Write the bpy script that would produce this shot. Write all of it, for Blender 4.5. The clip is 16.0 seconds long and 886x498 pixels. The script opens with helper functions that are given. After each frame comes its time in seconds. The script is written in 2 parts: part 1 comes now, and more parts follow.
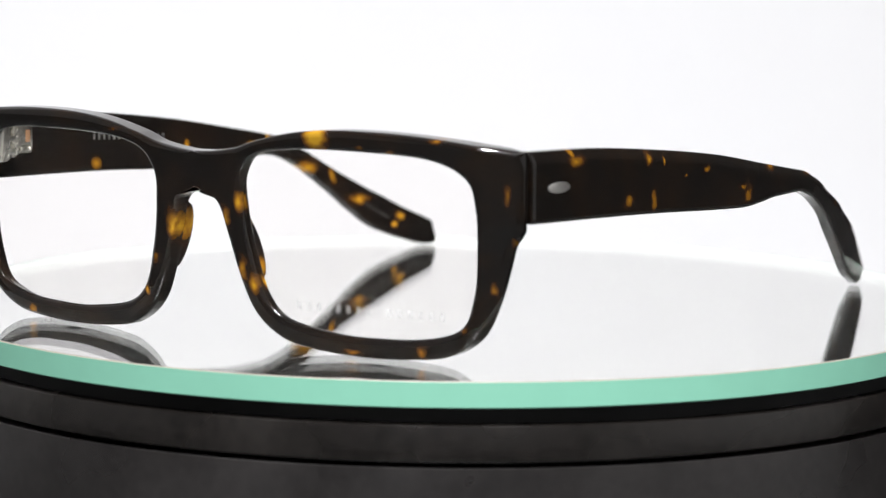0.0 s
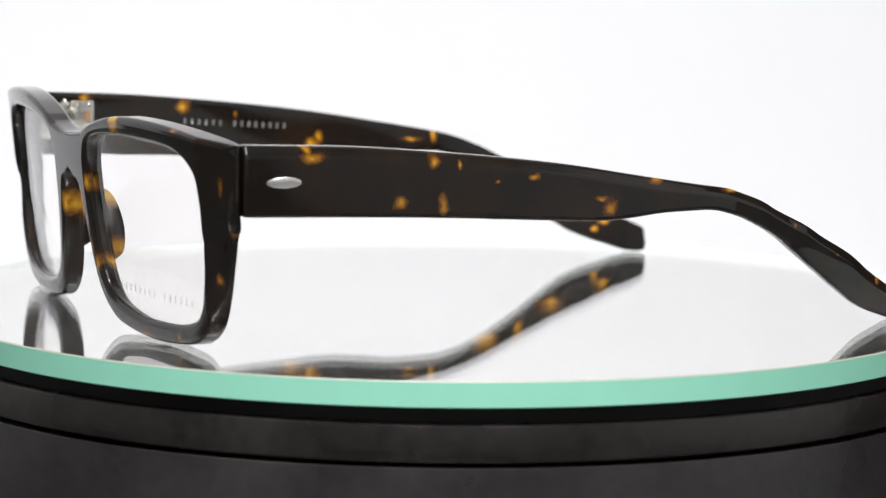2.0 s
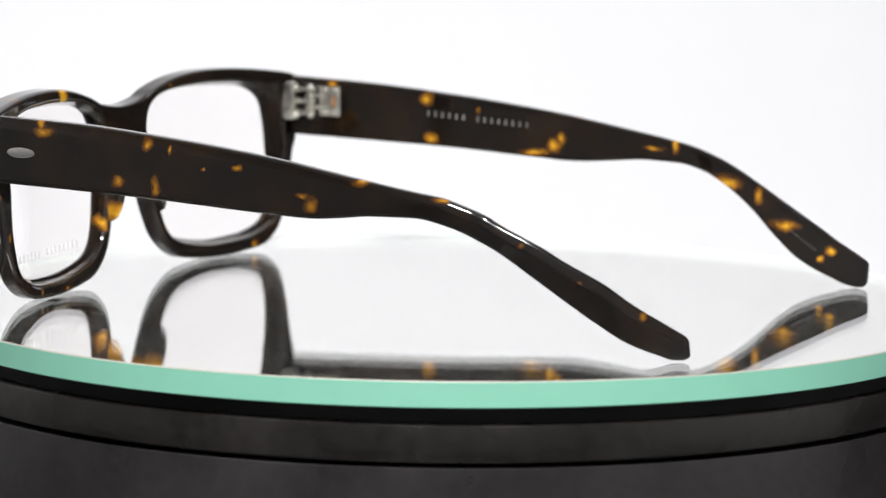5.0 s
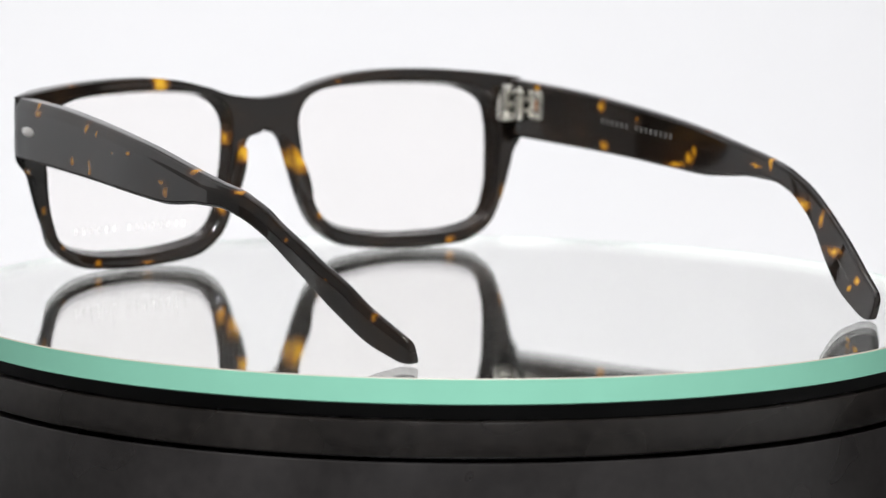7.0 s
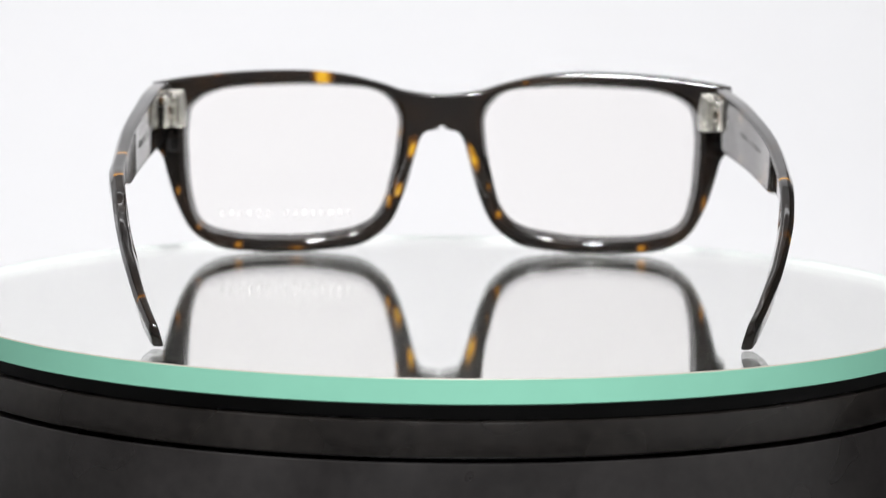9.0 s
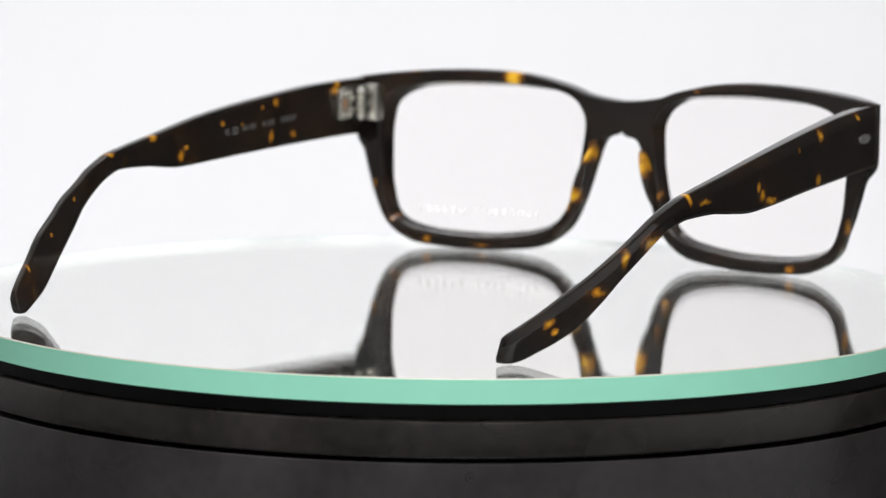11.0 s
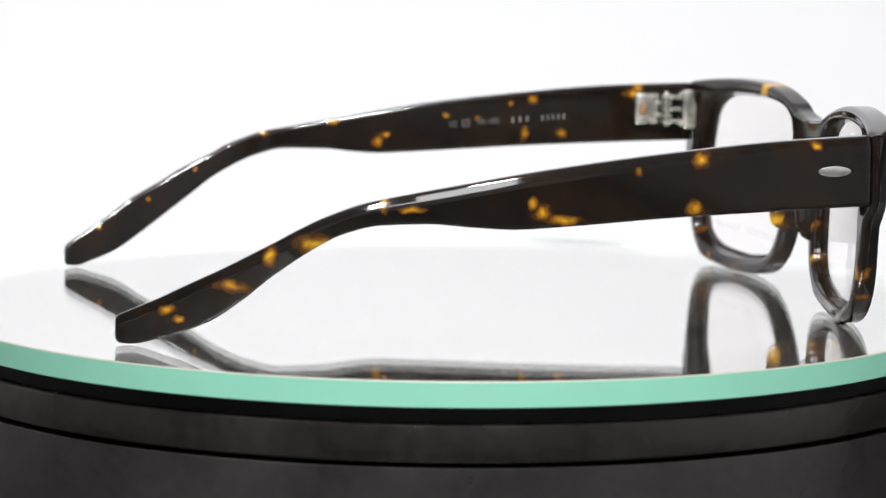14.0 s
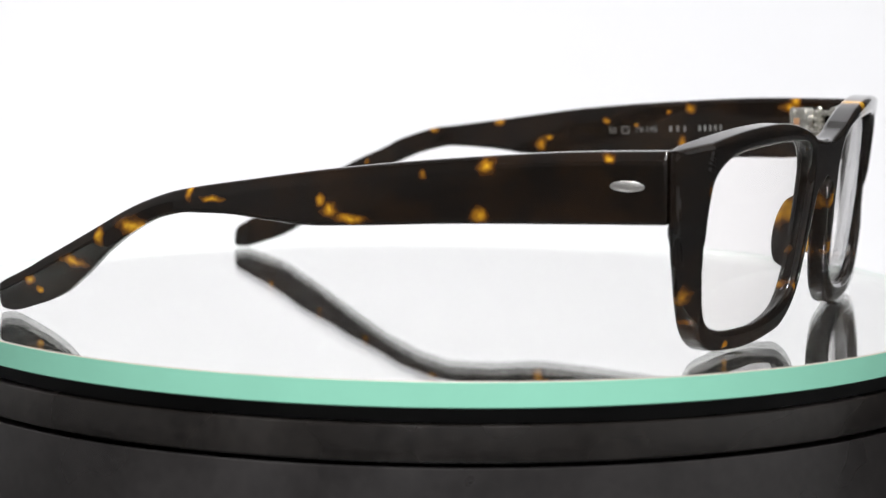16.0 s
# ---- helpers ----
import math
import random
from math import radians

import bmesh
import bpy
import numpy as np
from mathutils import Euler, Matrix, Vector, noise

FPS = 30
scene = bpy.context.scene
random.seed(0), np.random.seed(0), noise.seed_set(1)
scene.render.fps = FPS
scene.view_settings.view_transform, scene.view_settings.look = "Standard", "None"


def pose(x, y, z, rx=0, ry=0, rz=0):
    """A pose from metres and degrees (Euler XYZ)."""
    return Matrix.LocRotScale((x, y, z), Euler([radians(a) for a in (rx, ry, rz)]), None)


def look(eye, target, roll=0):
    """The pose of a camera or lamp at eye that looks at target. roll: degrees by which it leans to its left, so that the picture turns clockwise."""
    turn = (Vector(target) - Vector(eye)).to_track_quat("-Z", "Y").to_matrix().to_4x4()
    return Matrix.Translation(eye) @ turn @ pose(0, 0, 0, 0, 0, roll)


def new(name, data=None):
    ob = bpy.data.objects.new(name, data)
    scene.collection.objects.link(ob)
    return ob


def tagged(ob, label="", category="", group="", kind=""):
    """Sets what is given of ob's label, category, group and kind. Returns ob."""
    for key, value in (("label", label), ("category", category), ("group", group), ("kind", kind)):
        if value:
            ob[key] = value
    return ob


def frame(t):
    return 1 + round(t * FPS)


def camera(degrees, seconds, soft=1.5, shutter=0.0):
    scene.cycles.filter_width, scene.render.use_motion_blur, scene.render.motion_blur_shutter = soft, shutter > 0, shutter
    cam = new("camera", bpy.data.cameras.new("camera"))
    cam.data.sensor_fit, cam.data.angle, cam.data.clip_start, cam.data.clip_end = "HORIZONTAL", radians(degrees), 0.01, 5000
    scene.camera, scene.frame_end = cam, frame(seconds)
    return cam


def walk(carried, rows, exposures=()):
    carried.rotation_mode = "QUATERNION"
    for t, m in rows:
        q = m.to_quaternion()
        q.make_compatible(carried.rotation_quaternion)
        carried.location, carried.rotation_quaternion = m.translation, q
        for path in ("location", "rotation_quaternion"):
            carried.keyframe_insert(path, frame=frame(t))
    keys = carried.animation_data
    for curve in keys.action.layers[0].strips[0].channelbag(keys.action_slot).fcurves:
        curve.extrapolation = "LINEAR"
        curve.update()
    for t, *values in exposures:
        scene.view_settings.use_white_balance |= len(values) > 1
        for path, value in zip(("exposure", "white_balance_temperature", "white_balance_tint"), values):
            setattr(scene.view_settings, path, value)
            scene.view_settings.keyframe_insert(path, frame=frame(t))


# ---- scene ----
# Metres; the turntable's axis is the z axis, the mirror's upper face is z = 0.
cam = camera(15.20, 16.0, soft=1.2)
EYE = Vector((-0.0007, -0.7000, 0.0988))
AHEAD = Vector((0, math.cos(0.12573), -math.sin(0.12573)))


def stand(back):
    """The camera's stand, drawn back a little along its own line of sight."""
    eye = EYE - AHEAD * back
    return look(eye, eye + AHEAD, 0.626)


# a still camera on a slide, drawn back a little while the rear view passes
walk(cam, [(0, stand(0)), (3, stand(0)), (6.5, stand(0)), (6.6, stand(0)), (6.7, stand(0.013)), (6.8, stand(0.013)), (9, stand(0.013)), (11.8, stand(0.013)),
           (11.9, stand(0.013)), (12.0, stand(0.008)), (12.1, stand(0.002)), (12.3, stand(0)), (14, stand(0)), (16, stand(0))],
     exposures=[(0, 0.0), (6, 0.0), (7.2, -0.09), (11.6, -0.09), (12.6, -0.02), (16, 0.02)])
cam.data.dof.use_dof = True
cam.data.dof.focus_distance = 0.662
cam.data.dof.aperture_fstop = 24.0

# ---- light ----
MM = 0.001
world = bpy.data.worlds.new("room_light")
scene.world = world
world.use_nodes = True
world.node_tree.nodes["Background"].inputs[0].default_value = (0.93, 0.96, 1.0, 1)
world.node_tree.nodes["Background"].inputs[1].default_value = 0.6


def panel_lamp(name, eye, target, w, h, watts, colour=(0.98, 0.985, 1.0)):
    data = bpy.data.lights.new(name, "AREA")
    data.shape, data.size, data.size_y, data.energy, data.color = "RECTANGLE", w, h, watts, colour
    ob = new(name, data)
    ob.matrix_world = look(eye, target)
    return ob


panel_lamp("softbox_light", (0, 0.44, 0.84), (0, 1.24, 0.24), 0.90, 0.34, 3.3)
# added fill that brightens the wall behind the camera, which the temples mirror
panel_lamp("front_wall_fill_light", (0.05, -0.88, 0.96), (0.05, -0.98, 0), 0.30, 0.30, 3.0)
panel_lamp("led_light", (-0.07, -0.40, 0.66), (0, 0, 0.02), 0.046, 0.052, 5.4)
panel_lamp("led_light", (0.07, -0.40, 0.66), (0, 0, 0.02), 0.046, 0.052, 5.4)


# ---- materials ----
def material(name):
    m = bpy.data.materials.new(name)
    m.use_nodes = True
    t = m.node_tree
    return m, t, t.nodes["Principled BSDF"]


def node(t, kind, inputs=None, **props):
    n = t.nodes.new(kind)
    for k, v in props.items():
        if k == "operation":
            n.operation = v
        elif k == "data_type":
            n.data_type = v
        elif k == "interpolation_type":
            n.interpolation_type = v
    for k, v in (inputs or {}).items():
        if isinstance(v, bpy.types.NodeSocket):
            t.links.new(v, n.inputs[k])
        else:
            n.inputs[k].default_value = v
    return n


def ramp(t, fac, stops):
    n = t.nodes.new("ShaderNodeValToRGB")
    t.links.new(fac, n.inputs[0])
    e = n.color_ramp.elements
    while len(e) < len(stops):
        e.new(0.5)
    for s, (p, c) in zip(e, stops):
        s.position, s.color = p, (*c, 1)
    return n.outputs[0]


def bump(t, bsdf, height, strength, distance):
    n = node(t, "ShaderNodeBump", {"Height": height, "Strength": strength, "Distance": distance})
    t.links.new(n.outputs[0], bsdf.inputs["Normal"])


def plain(name, colour, rough=0.5, metal=0.0, grain=0.06, size=300, relief=0.0, ior=1.5, wear=0.15):
    """A surface with grain and stains at two scales."""
    m, t, b = material(name)
    co = node(t, "ShaderNodeTexCoord").outputs["Object"]
    a = node(t, "ShaderNodeTexNoise", {"Vector": co, "Scale": size, "Detail": 4.0}).outputs[0]
    c = node(t, "ShaderNodeTexNoise", {"Vector": co, "Scale": size * 0.08, "Detail": 2.0}).outputs[0]
    mix = node(t, "ShaderNodeMath", {0: a, 1: c}, operation="ADD").outputs[0]
    half = node(t, "ShaderNodeMath", {0: mix, 1: 0.5}, operation="MULTIPLY").outputs[0]
    lo = tuple(max(0, v * (1 - grain)) for v in colour)
    hi = tuple(min(1, v * (1 + grain)) for v in colour)
    t.links.new(ramp(t, half, [(0.3, lo), (0.7, hi)]), b.inputs["Base Color"])
    r = node(t, "ShaderNodeMapRange", {"Value": c, "From Min": 0.3, "From Max": 0.7, "To Min": rough * (1 - wear), "To Max": rough * (1 + wear)}).outputs[0]
    t.links.new(r, b.inputs["Roughness"])
    b.inputs["Metallic"].default_value = metal
    b.inputs["IOR"].default_value = ior
    if relief:
        bump(t, b, a, relief, 0.0003)
    return m


def tortoise(name, spots, flat):
    """Dark acetate with amber clouds; spots (a, z, ra, rz) in mm run through the thickness; flat: the axis that they ignore."""
    m, t, b = material(name)
    co = node(t, "ShaderNodeTexCoord").outputs["Object"]
    wob = node(t, "ShaderNodeTexNoise", {"Vector": co, "Scale": 230.0, "Detail": 3.0, "Roughness": 0.55}).outputs[1]
    wob = node(t, "ShaderNodeVectorMath", {0: wob, 1: (0.5, 0.5, 0.5)}, operation="SUBTRACT").outputs[0]
    wob = node(t, "ShaderNodeVectorMath", {0: wob, 1: (0.0022, 0.0022, 0.0022)}, operation="MULTIPLY").outputs[0]
    p = node(t, "ShaderNodeVectorMath", {0: co, 1: wob}, operation="ADD").outputs[0]
    near = None
    for a, z, ra, rz, dull in spots:
        at = (a * MM, 0, z * MM) if flat == "y" else (0, (a - 0.8) * MM, z * MM)
        inv = (1 / (ra * MM), 0, 1 / (rz * MM)) if flat == "y" else (0, 1 / (ra * MM), 1 / (rz * MM))
        d = node(t, "ShaderNodeVectorMath", {0: p, 1: at}, operation="SUBTRACT").outputs[0]
        d = node(t, "ShaderNodeVectorMath", {0: d, 1: inv}, operation="MULTIPLY").outputs[0]
        d = node(t, "ShaderNodeVectorMath", {0: d}, operation="LENGTH").outputs["Value"]
        if dull:
            d = node(t, "ShaderNodeMath", {0: d, 1: dull}, operation="ADD").outputs[0]
        near = d if near is None else node(t, "ShaderNodeMath", {0: near, 1: d}, operation="MINIMUM").outputs[0]
    vein = node(t, "ShaderNodeTexNoise", {"Vector": p, "Scale": 520.0, "Detail": 2.0}).outputs[0]
    vein = node(t, "ShaderNodeMapRange", {"Value": vein, "From Min": 0.3, "From Max": 0.7, "To Min": -0.22, "To Max": 0.22}).outputs[0]
    near = node(t, "ShaderNodeMath", {0: near, 1: vein}, operation="ADD").outputs[0]
    amber = node(t, "ShaderNodeMapRange", {"Value": near, "From Min": 1.9, "From Max": 0.1}).outputs[0]
    cloud = node(t, "ShaderNodeTexNoise", {"Vector": p, "Scale": 95.0, "Detail": 4.0, "Roughness": 0.6}).outputs[0]
    dark = ramp(t, cloud, [(0.45, (0.0055, 0.0042, 0.0034)), (0.72, (0.014, 0.0075, 0.0038))])
    warm = ramp(t, amber, [(0.0, (0.012, 0.006, 0.003)), (0.35, (0.045, 0.017, 0.004)), (0.62, (0.22, 0.095, 0.006)), (0.9, (0.46, 0.25, 0.014))])
    blend = node(t, "ShaderNodeMapRange", {"Value": amber, "From Min": 0.02, "From Max": 0.3}, interpolation_type="SMOOTHSTEP").outputs[0]
    mix = node(t, "ShaderNodeMix", {0: blend, 6: dark, 7: warm}, data_type="RGBA")
    t.links.new(mix.outputs[2], b.inputs["Base Color"])
    fine = node(t, "ShaderNodeTexNoise", {"Vector": co, "Scale": 900.0, "Detail": 2.0}).outputs[0]
    r = node(t, "ShaderNodeMapRange", {"Value": fine, "To Min": 0.03, "To Max": 0.07}).outputs[0]
    t.links.new(r, b.inputs["Roughness"])
    b.inputs["IOR"].default_value = 1.55
    return m


LEFT_SPOTS = [(58, 38.2, 3.0, 1.3, 0.5), (59, 39.8, 1.2, 1.6, 0.5), (40.9, 29.4, 1.6, 1.4, 0.5), (32.2, 28.8, 1.0, 2.4, 0.5), (34.2, 37, 1.3, 1.4, 0.5),
              (13.7, 33.4, 1.2, 0.9, 0.5), (-2.3, 27.2, 1.5, 1.6, 0.5), (-0.5, 29, 1.6, 0.6, 0.5), (-12.8, 32.2, 1.6, 1.0, 0.5), (-29.6, 29.6, 2.2, 0.8, 0.5),
              (-44.8, 21.5, 1.0, 0.9, 0.75), (-67.5, 9.0, 1.0, 1.3, 0.75), (21.4, 32.6, 0.8, 0.5, 0.5), (29, 36, 0.6, 0.8, 0.5), (-56, 15, 0.8, 0.6, 0.75)]
RIGHT_SPOTS = [(4.9, 26.9, 1.8, 1.5, 0.3), (2.8, 28.6, 0.9, 1.3, 0.3), (9.5, 25.2, 3.2, 0.9, 0.3), (36.5, 36.4, 1.5, 1.8, 0.3), (35.3, 27.1, 1.6, 1.4, 0.3), (23.6, 34.3, 1.0, 1.2, 0.7),
               (-1.2, 34.2, 1.2, 0.8, 0.45), (-25.5, 28.9, 0.9, 2.2, 0.3), (-38.4, 20.8, 3.4, 1.8, 0.25), (-46.6, 18.2, 1.1, 1.6, 0.25), (-53.6, 12.4, 3.0, 1.2, 0.25),
               (-65.8, 7.6, 1.4, 1.0, 0.25), (-63.3, 6.0, 1.0, 0.7, 0.25), (60, 39, 1.2, 0.9, 0.3), (-20, 27.5, 2.4, 0.5, 0.3)]
FRONT_SPOTS = [(-28.5, 42, 1.7, 2.6, -0.25), (-44, 40.0, 2.0, 0.9, 0.9), (-37.5, 40.3, 1.5, 0.7, 0.9), (-53.4, 42.6, 2.0, 0.7, 0.8), (-66, 33.2, 0.8, 2.4, 0.8),
               (-66.3, 24, 1.2, 1.6, 0.9), (-48.5, 2.2, 1.4, 1.6, 0.7), (-34.3, 1.6, 2.6, 0.9, 0.8), (-10.2, 15.5, 1.2, 2.4, 0.35), (-6.8, 25.2, 1.2, 2.4, 0.35),
               (6.4, 22.5, 1.2, 3.4, 0.3), (11, 16, 1.0, 1.6, 0.6), (48, 2.0, 1.8, 1.4, 0.6), (62.5, 13, 1.2, 2.2, 0.6), (61, 7.5, 1.2, 1.6, 0.9), (61.5, 33, 0.8, 2.0, 0.8),
               (-57.5, 7, 1.4, 1.4, 0.9), (-10.2, 28.6, 0.9, 2.0, 0.3), (-12.6, 12.6, 1.0, 1.8, 0.3), (14, 9.4, 1.0, 1.6, 0.6), (20, 41, 1.6, 0.8, 0.9), (-62.5, 15, 0.9, 2.0, 0.8)]

TORT_FRONT = tortoise("tortoise_acetate_front", FRONT_SPOTS, "y")
TORT_PAD = tortoise("tortoise_acetate_pad", [(7.4, 23.0, 1.8, 3.2, 0.1), (-7.4, 25.4, 1.8, 2.0, 0.0), (-10.0, 15.0, 1.8, 1.8, 0.0)], "y")
TORT_LEFT = tortoise("tortoise_acetate_left", LEFT_SPOTS, "x")
TORT_RIGHT = tortoise("tortoise_acetate_right", RIGHT_SPOTS, "x")
STEEL = plain("nickel_silver", (0.70, 0.68, 0.62), 0.25, 1.0, 0.12, 900, 0.15)
COPPER = plain("warm_acetate", (0.20, 0.11, 0.06), 0.15, 0.0, 0.3, 900)
RIVET = plain("rivet_silver", (0.80, 0.78, 0.75), 0.32, 1.0, 0.15, 1500, 0.4)
PRINT = plain("grey_print", (0.078, 0.076, 0.074), 0.5)
ETCH = plain("etched_print", (0.62, 0.62, 0.62), 0.5)
ETCH.node_tree.nodes["Principled BSDF"].inputs["Alpha"].default_value = 0.20
BLACK = plain("black_gloss_plastic", (0.0095, 0.0080, 0.0072), 0.24, 0.0, 0.8, 420, 0.16, 1.5, 0.75)
DARK = plain("charcoal_satin_plastic", (0.0150, 0.0132, 0.0130), 0.34, 0.0, 0.5, 420, 0.08, 1.5, 0.5)
# near-black: backing paint and groove, and the shade in the gap under the mirror
GROOVE = plain("gap_shade_and_backing_black", (0.004, 0.004, 0.004), 0.7)
MINT = plain("ground_glass_edge", (0.28, 0.64, 0.48), 0.45, 0.0, 0.04, 120, 0.0, 1.2)
BEVEL = plain("ground_glass_bevel", (0.36, 0.33, 0.27), 0.4, 0.0, 0.05, 200)
# pale tone stands in for backdrop light passing through the ground edge
EDGE_PALE = plain("edge_through_light_pale", (0.50, 0.53, 0.51), 0.6, 0.0, 0.02, 200)
PAPER = plain("white_paper", (0.82, 0.815, 0.825), 0.8, 0.0, 0.012, 6)
# tones of the unseen surround, chosen for what acetate and drum reflect
WALL = plain("white_wall_paint", (0.80, 0.80, 0.80), 0.7, 0.0, 0.02, 8)
GREY = plain("grey_wall_paint", (0.55, 0.55, 0.54), 0.7, 0.0, 0.03, 8)
DIM = plain("slate_wall_paint", (0.27, 0.265, 0.26), 0.7, 0.0, 0.03, 8)
SLATE = plain("slate_table_top", (0.075, 0.072, 0.070), 0.6, 0.0, 0.2, 30)
DARK_SIDE = plain("dark_side_panel", (0.05, 0.047, 0.045), 0.9, 0.0, 0.2, 40)


def glass(name, colour, ior):
    m, t, b = material(name)
    b.inputs["Base Color"].default_value = (*colour, 1)
    b.inputs["Roughness"].default_value = 0.0
    b.inputs["IOR"].default_value = ior
    b.inputs["Transmission Weight"].default_value = 1.0
    return m


PLATE = glass("float_glass", (1.0, 1.0, 0.992), 1.45)
LENS = glass("demo_lens", (0.988, 0.972, 0.962), 1.16)
PLATE.node_tree.nodes["Principled BSDF"].inputs["Transmission Weight"].default_value = 0.99
SILVER, _t, _b = material("mirror_silver")
_b.inputs["Base Color"].default_value = (0.995, 1.0, 0.985, 1)
_b.inputs["Metallic"].default_value = 1.0
_b.inputs["Roughness"].default_value = 0.0


# ---- mesh helpers ----
def finish(bm, name, mat, sharp=35):
    bmesh.ops.remove_doubles(bm, verts=bm.verts, dist=1e-6)
    bmesh.ops.recalc_face_normals(bm, faces=bm.faces)
    me = bpy.data.meshes.new(name)
    bm.to_mesh(me)
    bm.free()
    me.materials.append(mat)
    me.polygons.foreach_set("use_smooth", [True] * len(me.polygons))
    me.set_sharp_from_angle(angle=radians(sharp))
    return me


def part(name, bm, mat, parent, label="", sharp=35):
    ob = new(name, finish(bm, name, mat, sharp))
    ob.parent = parent
    if label:
        tagged(ob, label)
    return ob


def thing(name, label, category, kind=""):
    return tagged(new(name), label, category, kind=kind)


def loft(rings, closed=True, caps=True):
    """Quads between rings of equal point counts."""
    bm = bmesh.new()
    vs = [[bm.verts.new(p) for p in r] for r in rings]
    n = len(rings[0])
    for a, b in zip(vs, vs[1:]):
        for i in range(n if closed else n - 1):
            bm.faces.new((a[i], a[(i + 1) % n], b[(i + 1) % n], b[i]))
    if caps and closed:
        bm.faces.new(vs[0])
        bm.faces.new(vs[-1])
    return bm


def lathe(profile, n=192):
    """A surface of revolution about z from (radius, height) in metres."""
    rings = [[(r * math.cos(2 * math.pi * i / n), r * math.sin(2 * math.pi * i / n), z) for i in range(n)] for r, z in profile]
    return loft(rings, caps=False)


def rounded_box(cx, cy, cz, sx, sy, sz, r, seg=3):
    bm = bmesh.new()
    bmesh.ops.create_cube(bm, size=1)
    for v in bm.verts:
        v.co = Vector((cx + v.co.x * sx, cy + v.co.y * sy, cz + v.co.z * sz))
    bmesh.ops.bevel(bm, geom=bm.edges[:], offset=r, segments=seg, profile=0.5, affect="EDGES")
    return bm


def smooth_loop(points, n):
    """n even points on a closed Catmull-Rom curve."""
    pts = np.array(points, float)
    k = len(pts)
    out = []
    for i in range(k):
        a, b, c, d = pts[(i - 1) % k], pts[i], pts[(i + 1) % k], pts[(i + 2) % k]
        for s in np.linspace(0, 1, 24, endpoint=False):
            out.append(0.5 * (2 * b + (c - a) * s + (2 * a - 5 * b + 4 * c - d) * s * s + (3 * b - a - 3 * c + d) * s ** 3))
    return resample(np.array(out), n, True)


def resample(p, n, closed):
    q = np.vstack([p, p[:1]]) if closed else p
    s = np.r_[0, np.cumsum(np.hypot(*np.diff(q, axis=0).T))]
    u = np.linspace(0, s[-1], n, endpoint=not closed)
    return np.stack([np.interp(u, s, q[:, 0]), np.interp(u, s, q[:, 1])], 1)


def curve(table):
    """A smooth function through (x, y) pairs with rising x (monotone cubic)."""
    x, y = np.array(table, float).T
    d = np.diff(y) / np.diff(x)
    m = np.r_[d[0], [0 if a * b <= 0 else 2 * a * b / (a + b) for a, b in zip(d, d[1:])], d[-1]]

    def f(v):
        i = int(np.clip(np.searchsorted(x, v) - 1, 0, len(x) - 2))
        h = x[i + 1] - x[i]
        s = (v - x[i]) / h
        return ((1 + 2 * s) * (1 - s) ** 2 * y[i] + s * (1 - s) ** 2 * h * m[i] + s * s * (3 - 2 * s) * y[i + 1] + s * s * (s - 1) * h * m[i + 1])
    return f


# ---- the white backdrop and the unseen surround ----
def backdrop_sweep():
    """Paper that runs from the table up the rear wall in one bend."""
    prof = [(0.37, -0.0878)]
    r = 0.80
    for i in range(33):
        a = math.pi / 2 * i / 32
        if 1.10 - r + r * math.sin(a) > 0.41:
            prof.append((1.10 - r + r * math.sin(a), -0.090 + r - r * math.cos(a)))
    prof.append((1.10, 0.95))
    rings = [[(-0.67, y, z), (0.36, y, z), (0.36, y + 0.002, z - 0.002), (-0.67, y + 0.002, z - 0.002)] for y, z in prof]
    ob = new("backdrop", finish(loft(rings), "backdrop", PAPER, 60))
    tagged(ob, "seamless white paper backdrop curving up from the table", "backdrop", kind="structure")


def surround_wall(name, c, s, label, mat=WALL):
    bm = rounded_box(*c, *s, 0.002, 1)
    tagged(new(name, finish(bm, name, mat)), label, "wall", kind="structure")


backdrop_sweep()
surround_wall("table", (-0.03, -0.085, -0.1052), (1.37, 2.44, 0.03), "dark slate table top under the paper", SLATE)
surround_wall("wall_rear", (-0.03, 1.15, 0.42), (1.31, 0.03, 1.10), "dark wall behind the paper", DIM)
# unseen sides, added and toned to shape the reflections
surround_wall("wall_left", (-0.70, -0.53, 0.42), (0.03, 1.55, 1.10), "unseen slate grey wall on the left, added for dim reflections", DIM)
# unseen reflector that gives the left temple its pale sheen
surround_wall("left_rear_reflector", (-0.70, 0.69, 0.42), (0.03, 0.89, 1.10), "unseen white panel at the left rear, added for bright reflections", WALL)
surround_wall("wall_right", (0.64, -0.68, 0.42), (0.03, 1.25, 1.10), "unseen pale grey wall on the right, added for grey reflections", GREY)
# unseen dark side that keeps the acetate's reflections dark from this direction
surround_wall("right_rear_dark_panel", (0.64, 0.54, 0.42), (0.03, 1.19, 1.10), "unseen dark panel at the right rear, added for dark reflections", DARK_SIDE)
surround_wall("wall_front", (-0.03, -1.29, 0.42), (1.31, 0.03, 1.10), "unseen white wall behind the camera, added for grey reflections", WALL)
surround_wall("ceiling", (-0.03, -0.085, 0.99), (1.37, 2.44, 0.03), "plain white unseen ceiling added above the table")


# ---- turntable ----
R = 0.1088
Z0 = -0.005


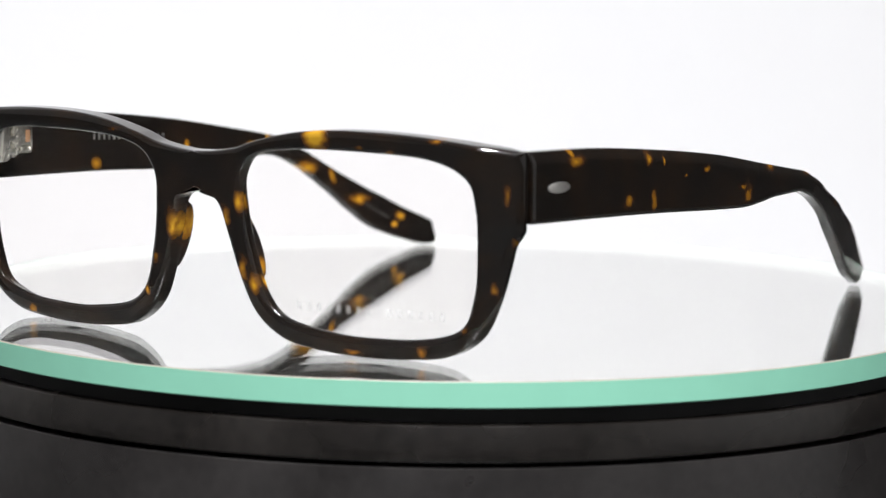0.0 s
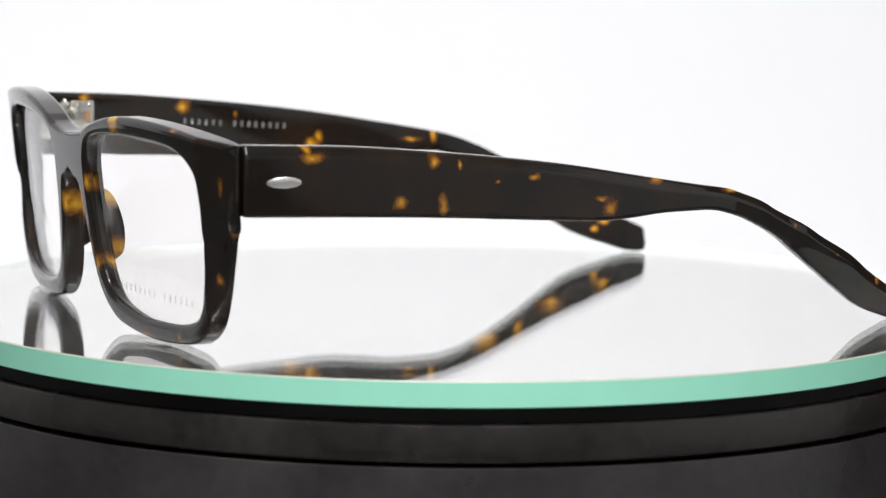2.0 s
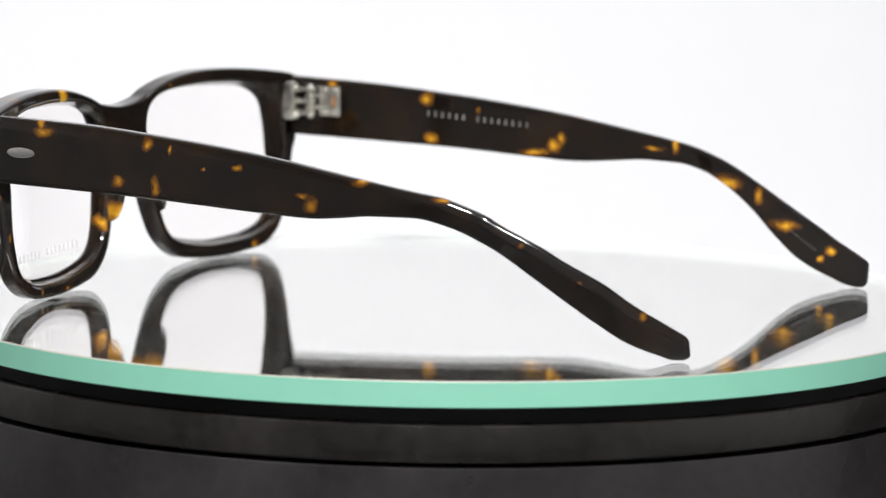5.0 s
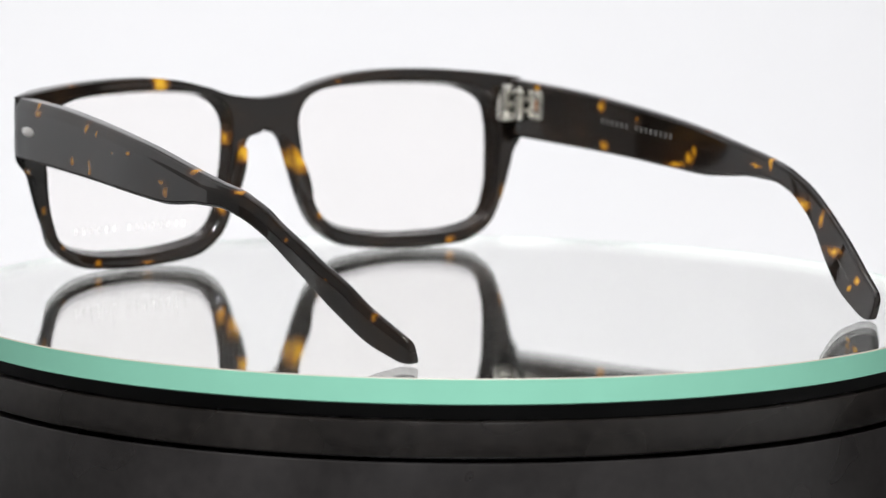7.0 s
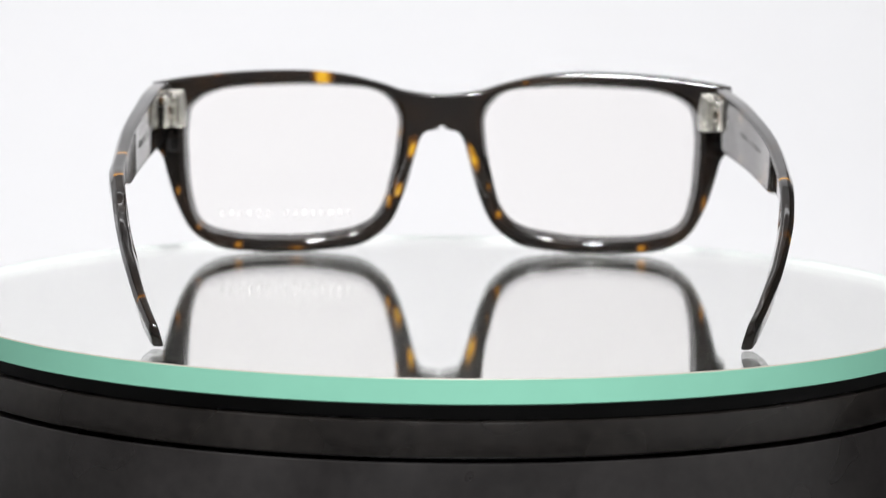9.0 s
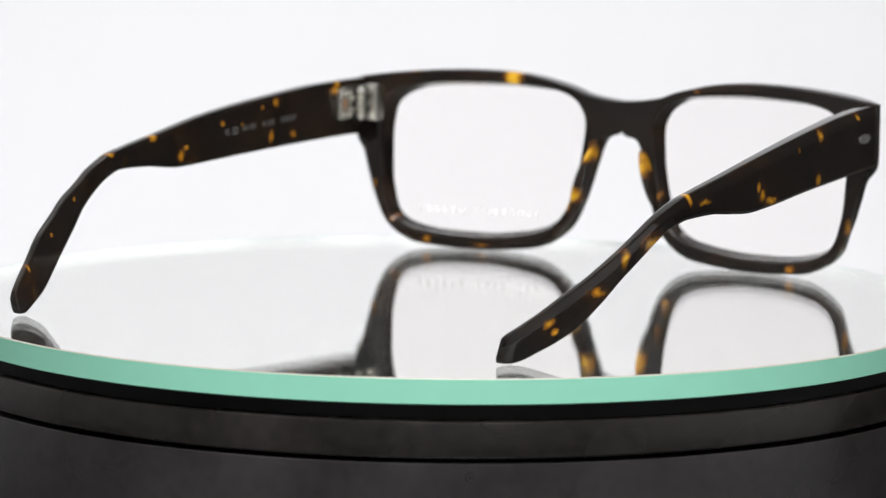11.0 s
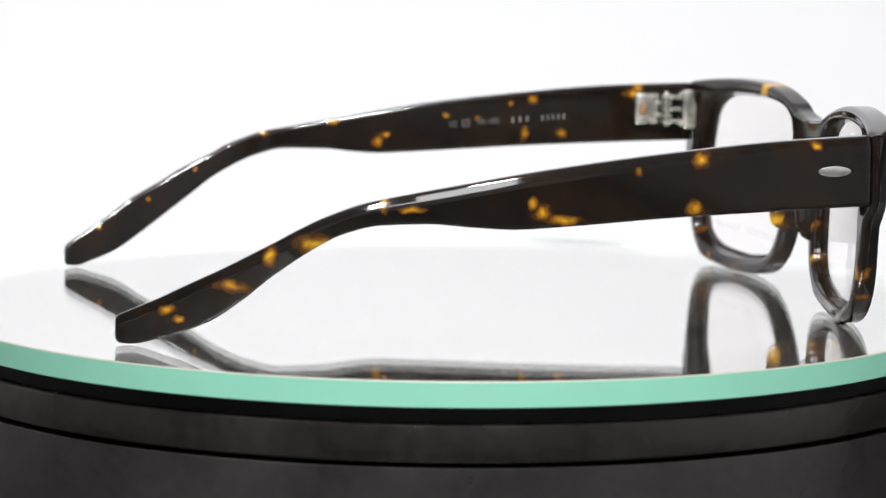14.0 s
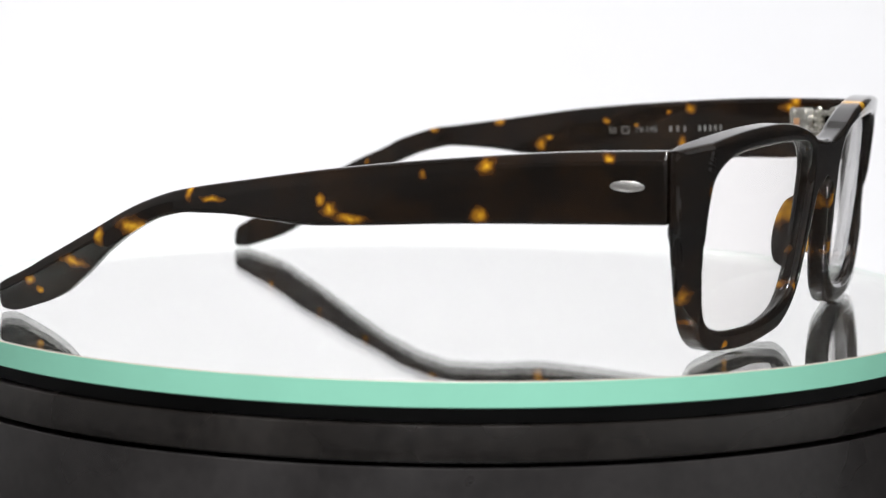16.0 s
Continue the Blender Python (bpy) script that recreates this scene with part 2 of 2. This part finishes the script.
def mirror_disc():
    ob = thing("mirror_disc", "round mirror with a pale green glass edge on the turntable", "mirror")
    c = 0.0002
    plate = part("glass_plate", lathe([(0.00001, 0), (0.05, 0), (R - c, 0)]), PLATE, ob)
    if plate.data.polygons[0].normal.z < 0:
        plate.data.flip_normals()
    plate.visible_shadow = False
    part("silver_backing", lathe([(0.00001, Z0), (0.05, Z0), (R - 0.0004, Z0)]), SILVER, ob, "silver mirror backing")
    part("backing_paint", lathe([(R - 0.0005, Z0 - 0.0001), (R - 0.0005, Z0 - 0.0003), (0.00001, Z0 - 0.0003)]), GROOVE, ob, "black paint behind the silver")
    part("bevel", lathe([(R - c, 0), (R, -c)]), BEVEL, ob, "fine ground bevel along the glass edge")
    # added ring that keeps the far edge as bright as the mirror
    part("edge_lining", lathe([(R - 0.0006, -0.0002), (R - 0.0006, Z0 + 0.0001)]), EDGE_PALE, ob, "added inner ring, pale for light coming through the ground edge")
    part("edge", lathe([(R, -c), (R, Z0 + 0.0002), (R - 0.0003, Z0)]), MINT, ob, "ground pale green glass edge")
    return ob


def turntable():
    ob = thing("turntable", "glossy black plastic turntable with a fine groove round its side", "turntable")
    # the shadow below the glass is put into this ring's colour
    part("recess", lathe([(R - 0.003, Z0 - 0.0004), (R - 0.003, -0.0090)]), GROOVE, ob, "gap under the mirror, its shade put in as black")
    part("platter", lathe([(0.0001, Z0 - 0.0004), (R - 0.0031, Z0 - 0.0004), (R - 0.0031, -0.0082), (R - 0.0003, -0.0082), (R - 0.0001, -0.0083), (R, -0.0085),
                           (R, -0.0147), (R - 0.0003, -0.0150), (R - 0.006, -0.0150)]), BLACK, ob, "glossy black platter rim")
    part("groove", lathe([(R - 0.0045, -0.0140), (R - 0.0045, -0.0175)]), GROOVE, ob, "deep black groove")
    part("body", lathe([(R - 0.006, -0.0160), (R - 0.0005, -0.0160), (R - 0.0001, -0.0161), (R, -0.0164), (R + 0.0005, -0.05), (R + 0.001, -0.086), (R - 0.002, -0.090), (0.0001, -0.090)]),
         DARK, ob, "satin charcoal plastic drum")
    return ob


DISC = mirror_disc()
turntable()

# ---- spectacles ----
SPECS = thing("eyeglasses", "dark tortoiseshell acetate eyeglasses with clear lenses standing open on the mirror", "eyeglasses")
OPENING = [(61, 30.5), (59.3, 35.9), (52.2, 39.3), (38.0, 40.4), (24.6, 40.1), (14.6, 38.5), (10.0, 33.6), (9.9, 26.5), (11.3, 18.4), (13.9, 10.3),
           (19.0, 5.9), (30.0, 3.7), (39.0, 3.4), (49.4, 4.2), (57.2, 7.0), (60.0, 13.6), (61, 22.8)]
OUTER = [(0, 29.8), (0, 37.7), (8.8, 38.7), (14.6, 40.5), (22.6, 42.4), (30.4, 43.3), (38.4, 43.5), (47.8, 43.2), (58.2, 42.3), (67.4, 41.0),
         (68.5, 40.0), (68.6, 34), (68.5, 27.4), (67.8, 25.4), (66.2, 23.2), (64.9, 18.6), (62.7, 11.8), (59, 5.4), (53, 1.7), (45, 0.6), (35.5, 0.3), (24.7, 1.0),
         (18, 2.5), (12.4, 6.9), (9.1, 13.7), (6.5, 22.5), (5.4, 26.4), (4.3, 28.4), (2.4, 29.5)]


def face_y(a, z, depth):
    """The depth of the front at a from the middle and height z; 0 is the rear face, 1 the front face (mm)."""
    front_face = 82.0 + 0.11 * (z - 20) - 0.0017 * a * a
    rear_face = 77.3 + 0.09 * (z - 20) - 0.0020 * a * a
    seat = np.clip((z - 24.5) / 3, 0, 1) * np.clip((a - 60) / 4, 0, 1)
    rear_face = np.maximum(rear_face, 70.1 + 0.6 * seat)
    # the broad facet that turns the outer edge towards the side
    high = np.clip((z - 22) / 5, 0, 1)
    low = np.clip((z - 2) / 6, 0, 1)
    facet = np.maximum(0, a - (60.2 + 1.6 * high)) * (0.85 - 0.40 * high) * low
    front_face = np.maximum(front_face - facet, rear_face + 2.2)
    return rear_face + (front_face - rear_face) * depth


def outer_path():
    """The outline of one half: straight up the middle, then round the rim."""
    pts = np.array(OUTER, float)
    mid = [pts[0] + (pts[1] - pts[0]) * s for s in np.linspace(0, 1, 12, endpoint=False)]
    rest = np.vstack([2 * pts[1] * [0, 1] - pts[2] * [1, 0] * 1 + [0, 0], pts[1:], pts[0], [-pts[-1][0], pts[-1][1]]])
    rest[0] = (-pts[2][0], pts[2][1])
    out = []
    for i in range(1, len(rest) - 2):
        a, b, c, d = rest[i - 1], rest[i], rest[i + 1], rest[i + 2]
        for s in np.linspace(0, 1, 16, endpoint=False):
            out.append(0.5 * (2 * b + (c - a) * s + (2 * a - 5 * b + 4 * c - d) * s * s + (3 * b - a - 3 * c + d) * s ** 3))
    return np.vstack([mid, out])


def front_half(bm, side):
    n = 220
    inner = smooth_loop(OPENING, n)
    outer = outer_path()
    mid = inner.mean(0)
    # rays from the opening's centre pair the two outlines
    ang = np.arctan2(outer[:, 1] - mid[1], outer[:, 0] - mid[0])
    order = np.argsort(ang)
    rad = np.hypot(*(outer - mid).T)
    ao, ro = ang[order], rad[order]
    ai = np.arctan2(inner[:, 1] - mid[1], inner[:, 0] - mid[0])
    oi = np.argsort(ai)
    ri, ai = np.hypot(*(inner - mid).T)[oi], ai[oi]
    base = np.unique(np.r_[np.linspace(-math.pi, math.pi, n, endpoint=False), ao, 0.5 * (ao + np.roll(ao, 1))[1:]].round(3))
    rings = []
    for th in base:
        r0 = np.interp(th, ai, ri, period=2 * math.pi)
        r1 = np.interp(th, ao, ro, period=2 * math.pi)
        d = np.array([math.cos(th), math.sin(th)])
        p0, p1 = mid + d * r0, mid + d * r1
        p1[0] = max(p1[0], 0)
        lip = p0 - d * 0.9
        w = np.hypot(*(p1 - p0))
        cut = p1[0] < 0.05
        rnd_in, rnd_out = min(1.3, w * 0.36), (0.0 if cut else min(1.3, w * 0.36))
        quarter = np.linspace(0, math.pi / 2, 6)
        s = [(0.0, rnd_in + 0.15)] + [(rnd_in * (1 - math.cos(q)), rnd_in * (1 - math.sin(q))) for q in quarter]
        s += [(v, 0.0) for v in np.r_[rnd_in + 0.12, np.linspace(rnd_in, w - rnd_out, 10)[1:-1], w - rnd_out - 0.12]]
        e = max(rnd_out, 1e-4)
        s += [(w - e * (1 - math.cos(q)), e * (1 - math.sin(q))) for q in quarter[::-1]] + [(w, e + (0 if cut else 0.15))]
        ring = []
        for depth, seq in ((1, s), (0, s[::-1])):
            for v, drop in seq:
                q0 = lip if depth else p0
                p = q0 + (p1 - q0) * (v / w)
                y = face_y(p[0], p[1], depth) + (-drop if depth else drop)
                ring.append(Vector((side * p[0], y, p[1])) * MM)
        rings.append(ring)
    vs = [[bm.verts.new(p) for p in r] for r in rings]
    k = len(vs[0])
    for a, b in zip(vs, vs[1:] + vs[:1]):
        for i in range(k):
            bm.faces.new((a[i], a[(i + 1) % k], b[(i + 1) % k], b[i]))


def front():
    bm = bmesh.new()
    front_half(bm, 1)
    front_half(bm, -1)
    bmesh.ops.remove_doubles(bm, verts=bm.verts, dist=3e-5)
    bad = [f for f in bm.faces if all(abs(v.co.x) < 2e-5 for v in f.verts)]
    bmesh.ops.delete(bm, geom=bad, context="FACES")
    return part("frame_front", bm, TORT_FRONT, SPECS, "rectangular tortoiseshell acetate front", 40)


def lens(side, parent):
    loop = smooth_loop(OPENING, 120)
    mid = loop.mean(0)
    rings = []
    for depth, scales in ((0.66, np.linspace(0.02, 1.012, 9)), (0.42, np.linspace(1.012, 0.02, 9))):
        for s in scales:
            rings.append([Vector((side * (mid + (p - mid) * s)[0], face_y(*(mid + (p - mid) * s), depth) + 0.6 * (1 - s * s), (mid + (p - mid) * s)[1])) * MM for p in loop])
    ob = part("lens", loft(rings), LENS, parent, "clear demo lens", 60)
    ob.visible_shadow = False
    return ob


def print_marks(parent, spots, mat):
    """Small flat marks in a row stand for lettering, each a part; spots: (centre, size, turn about x) in mm and degrees."""
    shared = {}
    for at, size, turn in spots:
        if size not in shared:
            bm = bmesh.new()
            bmesh.ops.create_cube(bm, size=1, matrix=Matrix.Diagonal((*[v * MM for v in size], 1)))
            shared[size] = finish(bm, "printed_mark", mat)
        ob = new("printed_mark", shared[size])
        ob.parent = parent
        ob.matrix_local = pose(*[v * MM for v in at], turn, 0, 0)


def lettering(parent, text, at, height, turn, mat, label):
    """Raised print in the built-in font; at: its middle in mm; turn: its pose's Euler angles."""
    font = bpy.data.curves.new("lettering", "FONT")
    font.body, font.size, font.align_x, font.align_y, font.extrude, font.resolution_u = text, height * MM * 1.4, "CENTER", "CENTER", 0.00003, 2
    ob = new("lettering", font)
    bpy.context.view_layer.update()
    me = bpy.data.meshes.new_from_object(ob.evaluated_get(bpy.context.evaluated_depsgraph_get()))
    bpy.data.objects.remove(ob)
    bpy.data.curves.remove(font)
    me.materials.clear()
    me.materials.append(mat)
    ob = tagged(new("inscription", me), label)
    ob.parent = parent
    ob.matrix_local = pose(*[v * MM for v in at], *turn)
    return ob


TEMPLE_TOP = {-1: curve([(-76.2, 4.6), (-75.6, 5.3), (-74.6, 6.0), (-66, 11.2), (-61, 14.8), (-52.8, 19.2), (-49.5, 21.2), (-41, 25.3), (-38.6, 26.7), (-33, 28.8), (-29.8, 29.8),
                         (-24, 30.7), (-13, 32.5), (8, 36.0), (30.3, 38.5), (51.6, 40.2), (70.6, 40.8)]),
              1: curve([(-75.9, 5.8), (-75.2, 6.3), (-73.6, 7.1), (-67.8, 9.8), (-62.7, 12.5), (-56.8, 15.5), (-52.3, 17.9), (-45.9, 21.4), (-41.7, 23.7), (-37.3, 25.8), (-30, 28.4),
                        (-24.5, 29.6), (-13.8, 31.5), (5.5, 34.7), (29.2, 37.6), (51, 39.6), (70.6, 40.6)])}
TEMPLE_BOT = {-1: curve([(-76.2, 1.2), (-75.4, 0.7), (-73.5, 0.6), (-71, 1.3), (-65, 3.5), (-58.5, 7.6), (-52.3, 12.0), (-47, 15.8), (-42, 19.4), (-37.7, 21.8), (-31.8, 24.3),
                         (-24.7, 25.8), (-15.3, 25.6), (-8.7, 24.9), (-3, 24.5), (7.5, 24.9), (30.2, 26.1), (51.6, 26.9), (70.6, 27.4)]),
              1: curve([(-75.9, 1.5), (-75.2, 0.7), (-73.3, 0.5), (-66, 2.3), (-58.6, 5.2), (-52.4, 9.6), (-46.3, 14.9), (-39, 20.0), (-33, 23.0), (-26.6, 24.4), (-18, 24.6),
                        (-9.4, 23.9), (-0.8, 23.4), (7.8, 23.8), (29.5, 25.2), (51.3, 26.1), (70.6, 26.8)])}
TEMPLE_OUT = {-1: curve([(-76.2, 60.7), (-65, 64.4), (-54, 67.5), (-40, 70.4), (-20, 72.5), (5, 72.4), (36, 71.2), (62, 70.0), (70.6, 69.2)]),
              1: curve([(-75.9, 56.5), (-65, 60.6), (-54, 64.6), (-40, 68.6), (-20, 70.8), (5, 71.7), (36, 70.6), (62, 68.9), (70.6, 68.5)])}
TIP = {-1: -76.2, 1: -75.9}
TEMPLE_THICK = curve([(-77, 2.0), (-60, 2.6), (-40, 3.0), (-10, 3.5), (40, 4.2), (72.4, 4.4)])


def rounded_section(corners, seg=5):
    """A closed outline whose corners (x, y, radius of the cut) are rounded, with a fine strip of each flat kept beside every corner."""
    out = []
    n = len(corners)
    for i, (x, y, r) in enumerate(corners):
        p = Vector((x, y))
        a = (Vector(corners[i - 1][:2]) - p).normalized()
        b = (Vector(corners[(i + 1) % n][:2]) - p).normalized()
        out.append(p + a * r * 1.12)
        for j in range(seg + 1):
            u = j / seg
            out.append((p + a * r) * (1 - u) ** 2 + p * 2 * u * (1 - u) + (p + b * r) * u * u)
        out.append(p + b * r * 1.12)
    return [(v.x, v.y) for v in out]


def temple(side):
    e0 = TIP[side]
    ys = np.r_[e0, e0 + 0.15, e0 + 0.5, np.linspace(e0 + 1.1, 69.7, 130), 70.2, 70.5, 70.6]
    top, bot, out = TEMPLE_TOP[side], TEMPLE_BOT[side], TEMPLE_OUT[side]
    rings = []
    for y in ys:
        zt, zb, xo, t = top(y), bot(y), out(y), TEMPLE_THICK(y)
        end = min(y - e0, 70.6 - y)
        pinch = 0.35 * (1 - math.sqrt(max(0, 1 - (1 - min(1, end / 0.6)) ** 2)))
        zt, zb, xo, t = zt - pinch, zb + pinch, xo - pinch, t - 2 * pinch
        f = min(2.0, 0.32 * (zt - zb))
        k = min(1.0, (zt - zb) / 4, t / 3)
        ring = rounded_section([(0, zb, 0.8 * k), (0, zt - f, 0.5 * k), (1.1 * k, zt, 0.6 * k), (t, zt, 0.9 * k), (t, zb, 0.8 * k)])
        # the ear end leans inwards towards its lower edge
        lean = 0.29 * min(1.0, max(0.0, (-28 - y) / 20))
        rings.append([Vector((side * (xo - a + lean * (z - 0.5 * (zt + zb))), y, z)) * MM for a, z in ring])
    name = "temple"
    ob = part(name, loft(rings), TORT_RIGHT if side > 0 else TORT_LEFT, SPECS, "tortoiseshell acetate temple with a bent ear tip", 50)
    # oval rivet plate set in the outer face
    n = 28
    rv = []
    for k, (s, o) in enumerate(((1, -0.2), (1, 0.10), (0.86, 0.20), (0.02, 0.24))):
        rv.append([Vector((side * (out(63 + 3.35 * s * math.cos(a)) + o), 63.0 + 3.35 * s * math.cos(a), 33.8 + 1.05 * s * math.sin(a))) * MM
                   for a in np.linspace(0, 2 * math.pi, n, endpoint=False)])
    part("rivet", loft(rv), RIVET, ob, "polished oval silver rivet", 50)
    # lettering on the inner face
    def inner(y):
        return side * (out(y) - TEMPLE_THICK(y))
    if side > 0:
        marks = [(35.2 - 1.75 * k, 0.62, 0.125 * k) for k in range(15) if k != 6]
    else:
        marks = [(y, 0.5, 0.07 * (40.4 - y)) for y in (28.6, 30.3, 32.0, 35.6, 36.85, 38.1, 39.35, 40.6)]
    print_marks(ob, [((inner(y), y, 33.0 - drop), (0.06, w, 1.3), 0) for y, w, drop in marks], PRINT)
    if side < 0:
        for text, y in (("52", 14.5), ("19-145", 22.7)):
            lean = math.degrees(math.atan2(inner(y - 1) - inner(y + 1), 2))
            e = (pose(0, 0, 0, 90, 0, 90 + lean) @ pose(0, 0, 0, 0, 0, 4)).to_euler()
            lettering(ob, text, (inner(y) + 0.09, y, 33.0 - 0.07 * (40.4 - y)), 1.4, [math.degrees(v) for v in e], PRINT, "grey printed size numbers")
        y, z = 17.6, 31.4
        box = bmesh.new()
        for dy, dz, sy, sz in ((-0.75, 0, 0.2, 1.6), (0.75, 0, 0.2, 1.6), (0, -0.7, 1.3, 0.2), (0, 0.7, 1.3, 0.2)):
            bmesh.ops.create_cube(box, size=1, matrix=Matrix.Translation(Vector((inner(y) + 0.1, y + dy, z + dz)) * MM) @ Matrix.Diagonal((0.2 * MM, sy * MM, sz * MM, 1)))
        part("printed_box", box, PRINT, ob)
    if side > 0:
        y = -59.0
        slope = math.degrees(math.atan2(top(-55) - top(-63), 8))
        lean = math.degrees(math.atan2(out(-55) - out(-63), 8))
        m = (90, 0, -90 - lean)
        tilt = pose(0, 0, 0, *m) @ pose(0, 0, 0, 0, 0, -slope)
        e = tilt.to_euler()
        lettering(ob, "MADE IN JAPAN", (out(y) - TEMPLE_THICK(y) - 0.08, y, 0.5 * (top(y) + bot(y)) - 0.4), 0.9, [math.degrees(v) for v in e], PRINT, "grey printed words")
    return ob


HZ = 34.9  # the middle height of the hinges in mm


def hinge(side, parent):
    """Five-barrel hinge in the corner behind the front."""
    def block(x, y, z, sx, sy, sz, r):
        return rounded_box(side * x * MM, y * MM, z * MM, sx * MM, sy * MM, sz * MM, r * MM, 2)
    ob = part("hinge", block(63.2, 69.3, HZ, 5.2, 3.4, 9.0, 0.8), STEEL, parent, "silver five-barrel hinge")
    for dz in (-3.3, 3.3):
        bm = bmesh.new()
        bmesh.ops.create_uvsphere(bm, u_segments=14, v_segments=8, radius=0.7 * MM, matrix=Matrix.Translation(Vector((side * 62.0, 67.6, HZ + dz)) * MM))
        part("stud", bm, STEEL, ob)
    leaf = part("temple_leaf", block(65.0, 60.0, HZ, 1.8, 5.8, 7.4, 0.7), STEEL, ob)
    part("inlay", block(64.1, 58.9, HZ, 0.3, 1.4, 2.6, 0.12), COPPER, leaf, "warm brown acetate showing in the leaf")
    for dy, dz in ((-0.2, -2.6), (-0.2, 2.6), (2.4, -2.6), (2.4, 2.6)):
        bm = bmesh.new()
        bmesh.ops.create_uvsphere(bm, u_segments=12, v_segments=8, radius=0.5 * MM, matrix=Matrix.Translation(Vector((side * 64.05, 58.6 + dy, HZ + dz)) * MM))
        part("stud", bm, STEEL, leaf)
    for k in range(5):
        z = HZ + 1.4 * (k - 2)
        prof = [(0.001, z - 0.58), (1.0, z - 0.58), (1.35, z - 0.3), (1.35, z + 0.3), (1.0, z + 0.58), (0.001, z + 0.58)]
        bm = lathe([(r * MM, h * MM) for r, h in prof], 20)
        bmesh.ops.translate(bm, verts=bm.verts, vec=(side * 63.2 * MM, 64.4 * MM, 0))
        part("barrel", bm, STEEL, ob)
        if k % 2 == 0:
            part("knuckle", block(63.1, 66.4, z, 2.3, 3.6, 1.1, 0.3), STEEL, ob)
        else:
            part("knuckle", block(64.1, 62.8, z, 1.7, 2.8, 1.1, 0.3), STEEL, ob)
    pin = lathe([(0.05 * MM, (HZ - 4.1) * MM), (0.75 * MM, (HZ - 4.0) * MM), (0.75 * MM, (HZ + 3.7) * MM), (0.5 * MM, (HZ + 4.1) * MM), (0.05 * MM, (HZ + 4.1) * MM)], 16)
    bmesh.ops.translate(pin, verts=pin.verts, vec=(side * 63.2 * MM, 64.4 * MM, 0))
    part("screw", pin, STEEL, ob)
    return ob


def nose_pad(side, parent):
    """A moulded pad behind the rim on the nose side."""
    rings = []
    for i in range(17):
        u = -1 + 2 * i / 16
        h = math.sqrt(max(0.0004, 1 - u * u))
        z = 20.0 + 7.0 * u
        a0 = 9.2 - 0.34 * (z - 18.5)
        ring = []
        for k in range(20):
            b = 2 * math.pi * k / 20
            ring.append(Vector((side * (a0 + 1.25 * h * math.cos(b)), face_y(a0, z, 0) - 0.3 + 3.1 * h * math.sin(b), z)) * MM)
        rings.append(ring)
    part("nose_pad", loft(rings), TORT_PAD, parent, "moulded acetate nose pad", 60)


FRONT = front()
for _side in (-1, 1):
    temple(_side)
    hinge(_side, SPECS)
    nose_pad(_side, FRONT)
    _lens = lens(_side, FRONT)
    if _side < 0:
        _spots = []
        for _k in range(15):
            if _k == 6:
                continue
            _x = -52.2 + _k * 2.16
            _spots.append(((_x, face_y(_x, 9.3, 0.66) + 0.38, 9.3), (0.95, 0.03, 1.5), 0))
        print_marks(_lens, _spots, ETCH)


# ---- what moves ----
def motions():
    """The mirror and the spectacles turn with the turntable, about 16 degrees a second."""
    rows_a, rows_b = [], []
    for k in range(33):
        t = 0.5 * k
        th = math.degrees(0.33040 - 0.27984 * (t - 8) + (-0.0002380) * (t - 8) ** 2)
        rows_a.append((t, pose(0, 0, 0, 0, 0, th)))
        rows_b.append((t, pose(0, 0, 0, 0, 0, th) @ pose(0.0012, 0, -0.0003, 0, 0, -1.05)))
    walk(DISC, rows_a)
    walk(SPECS, rows_b)


motions()
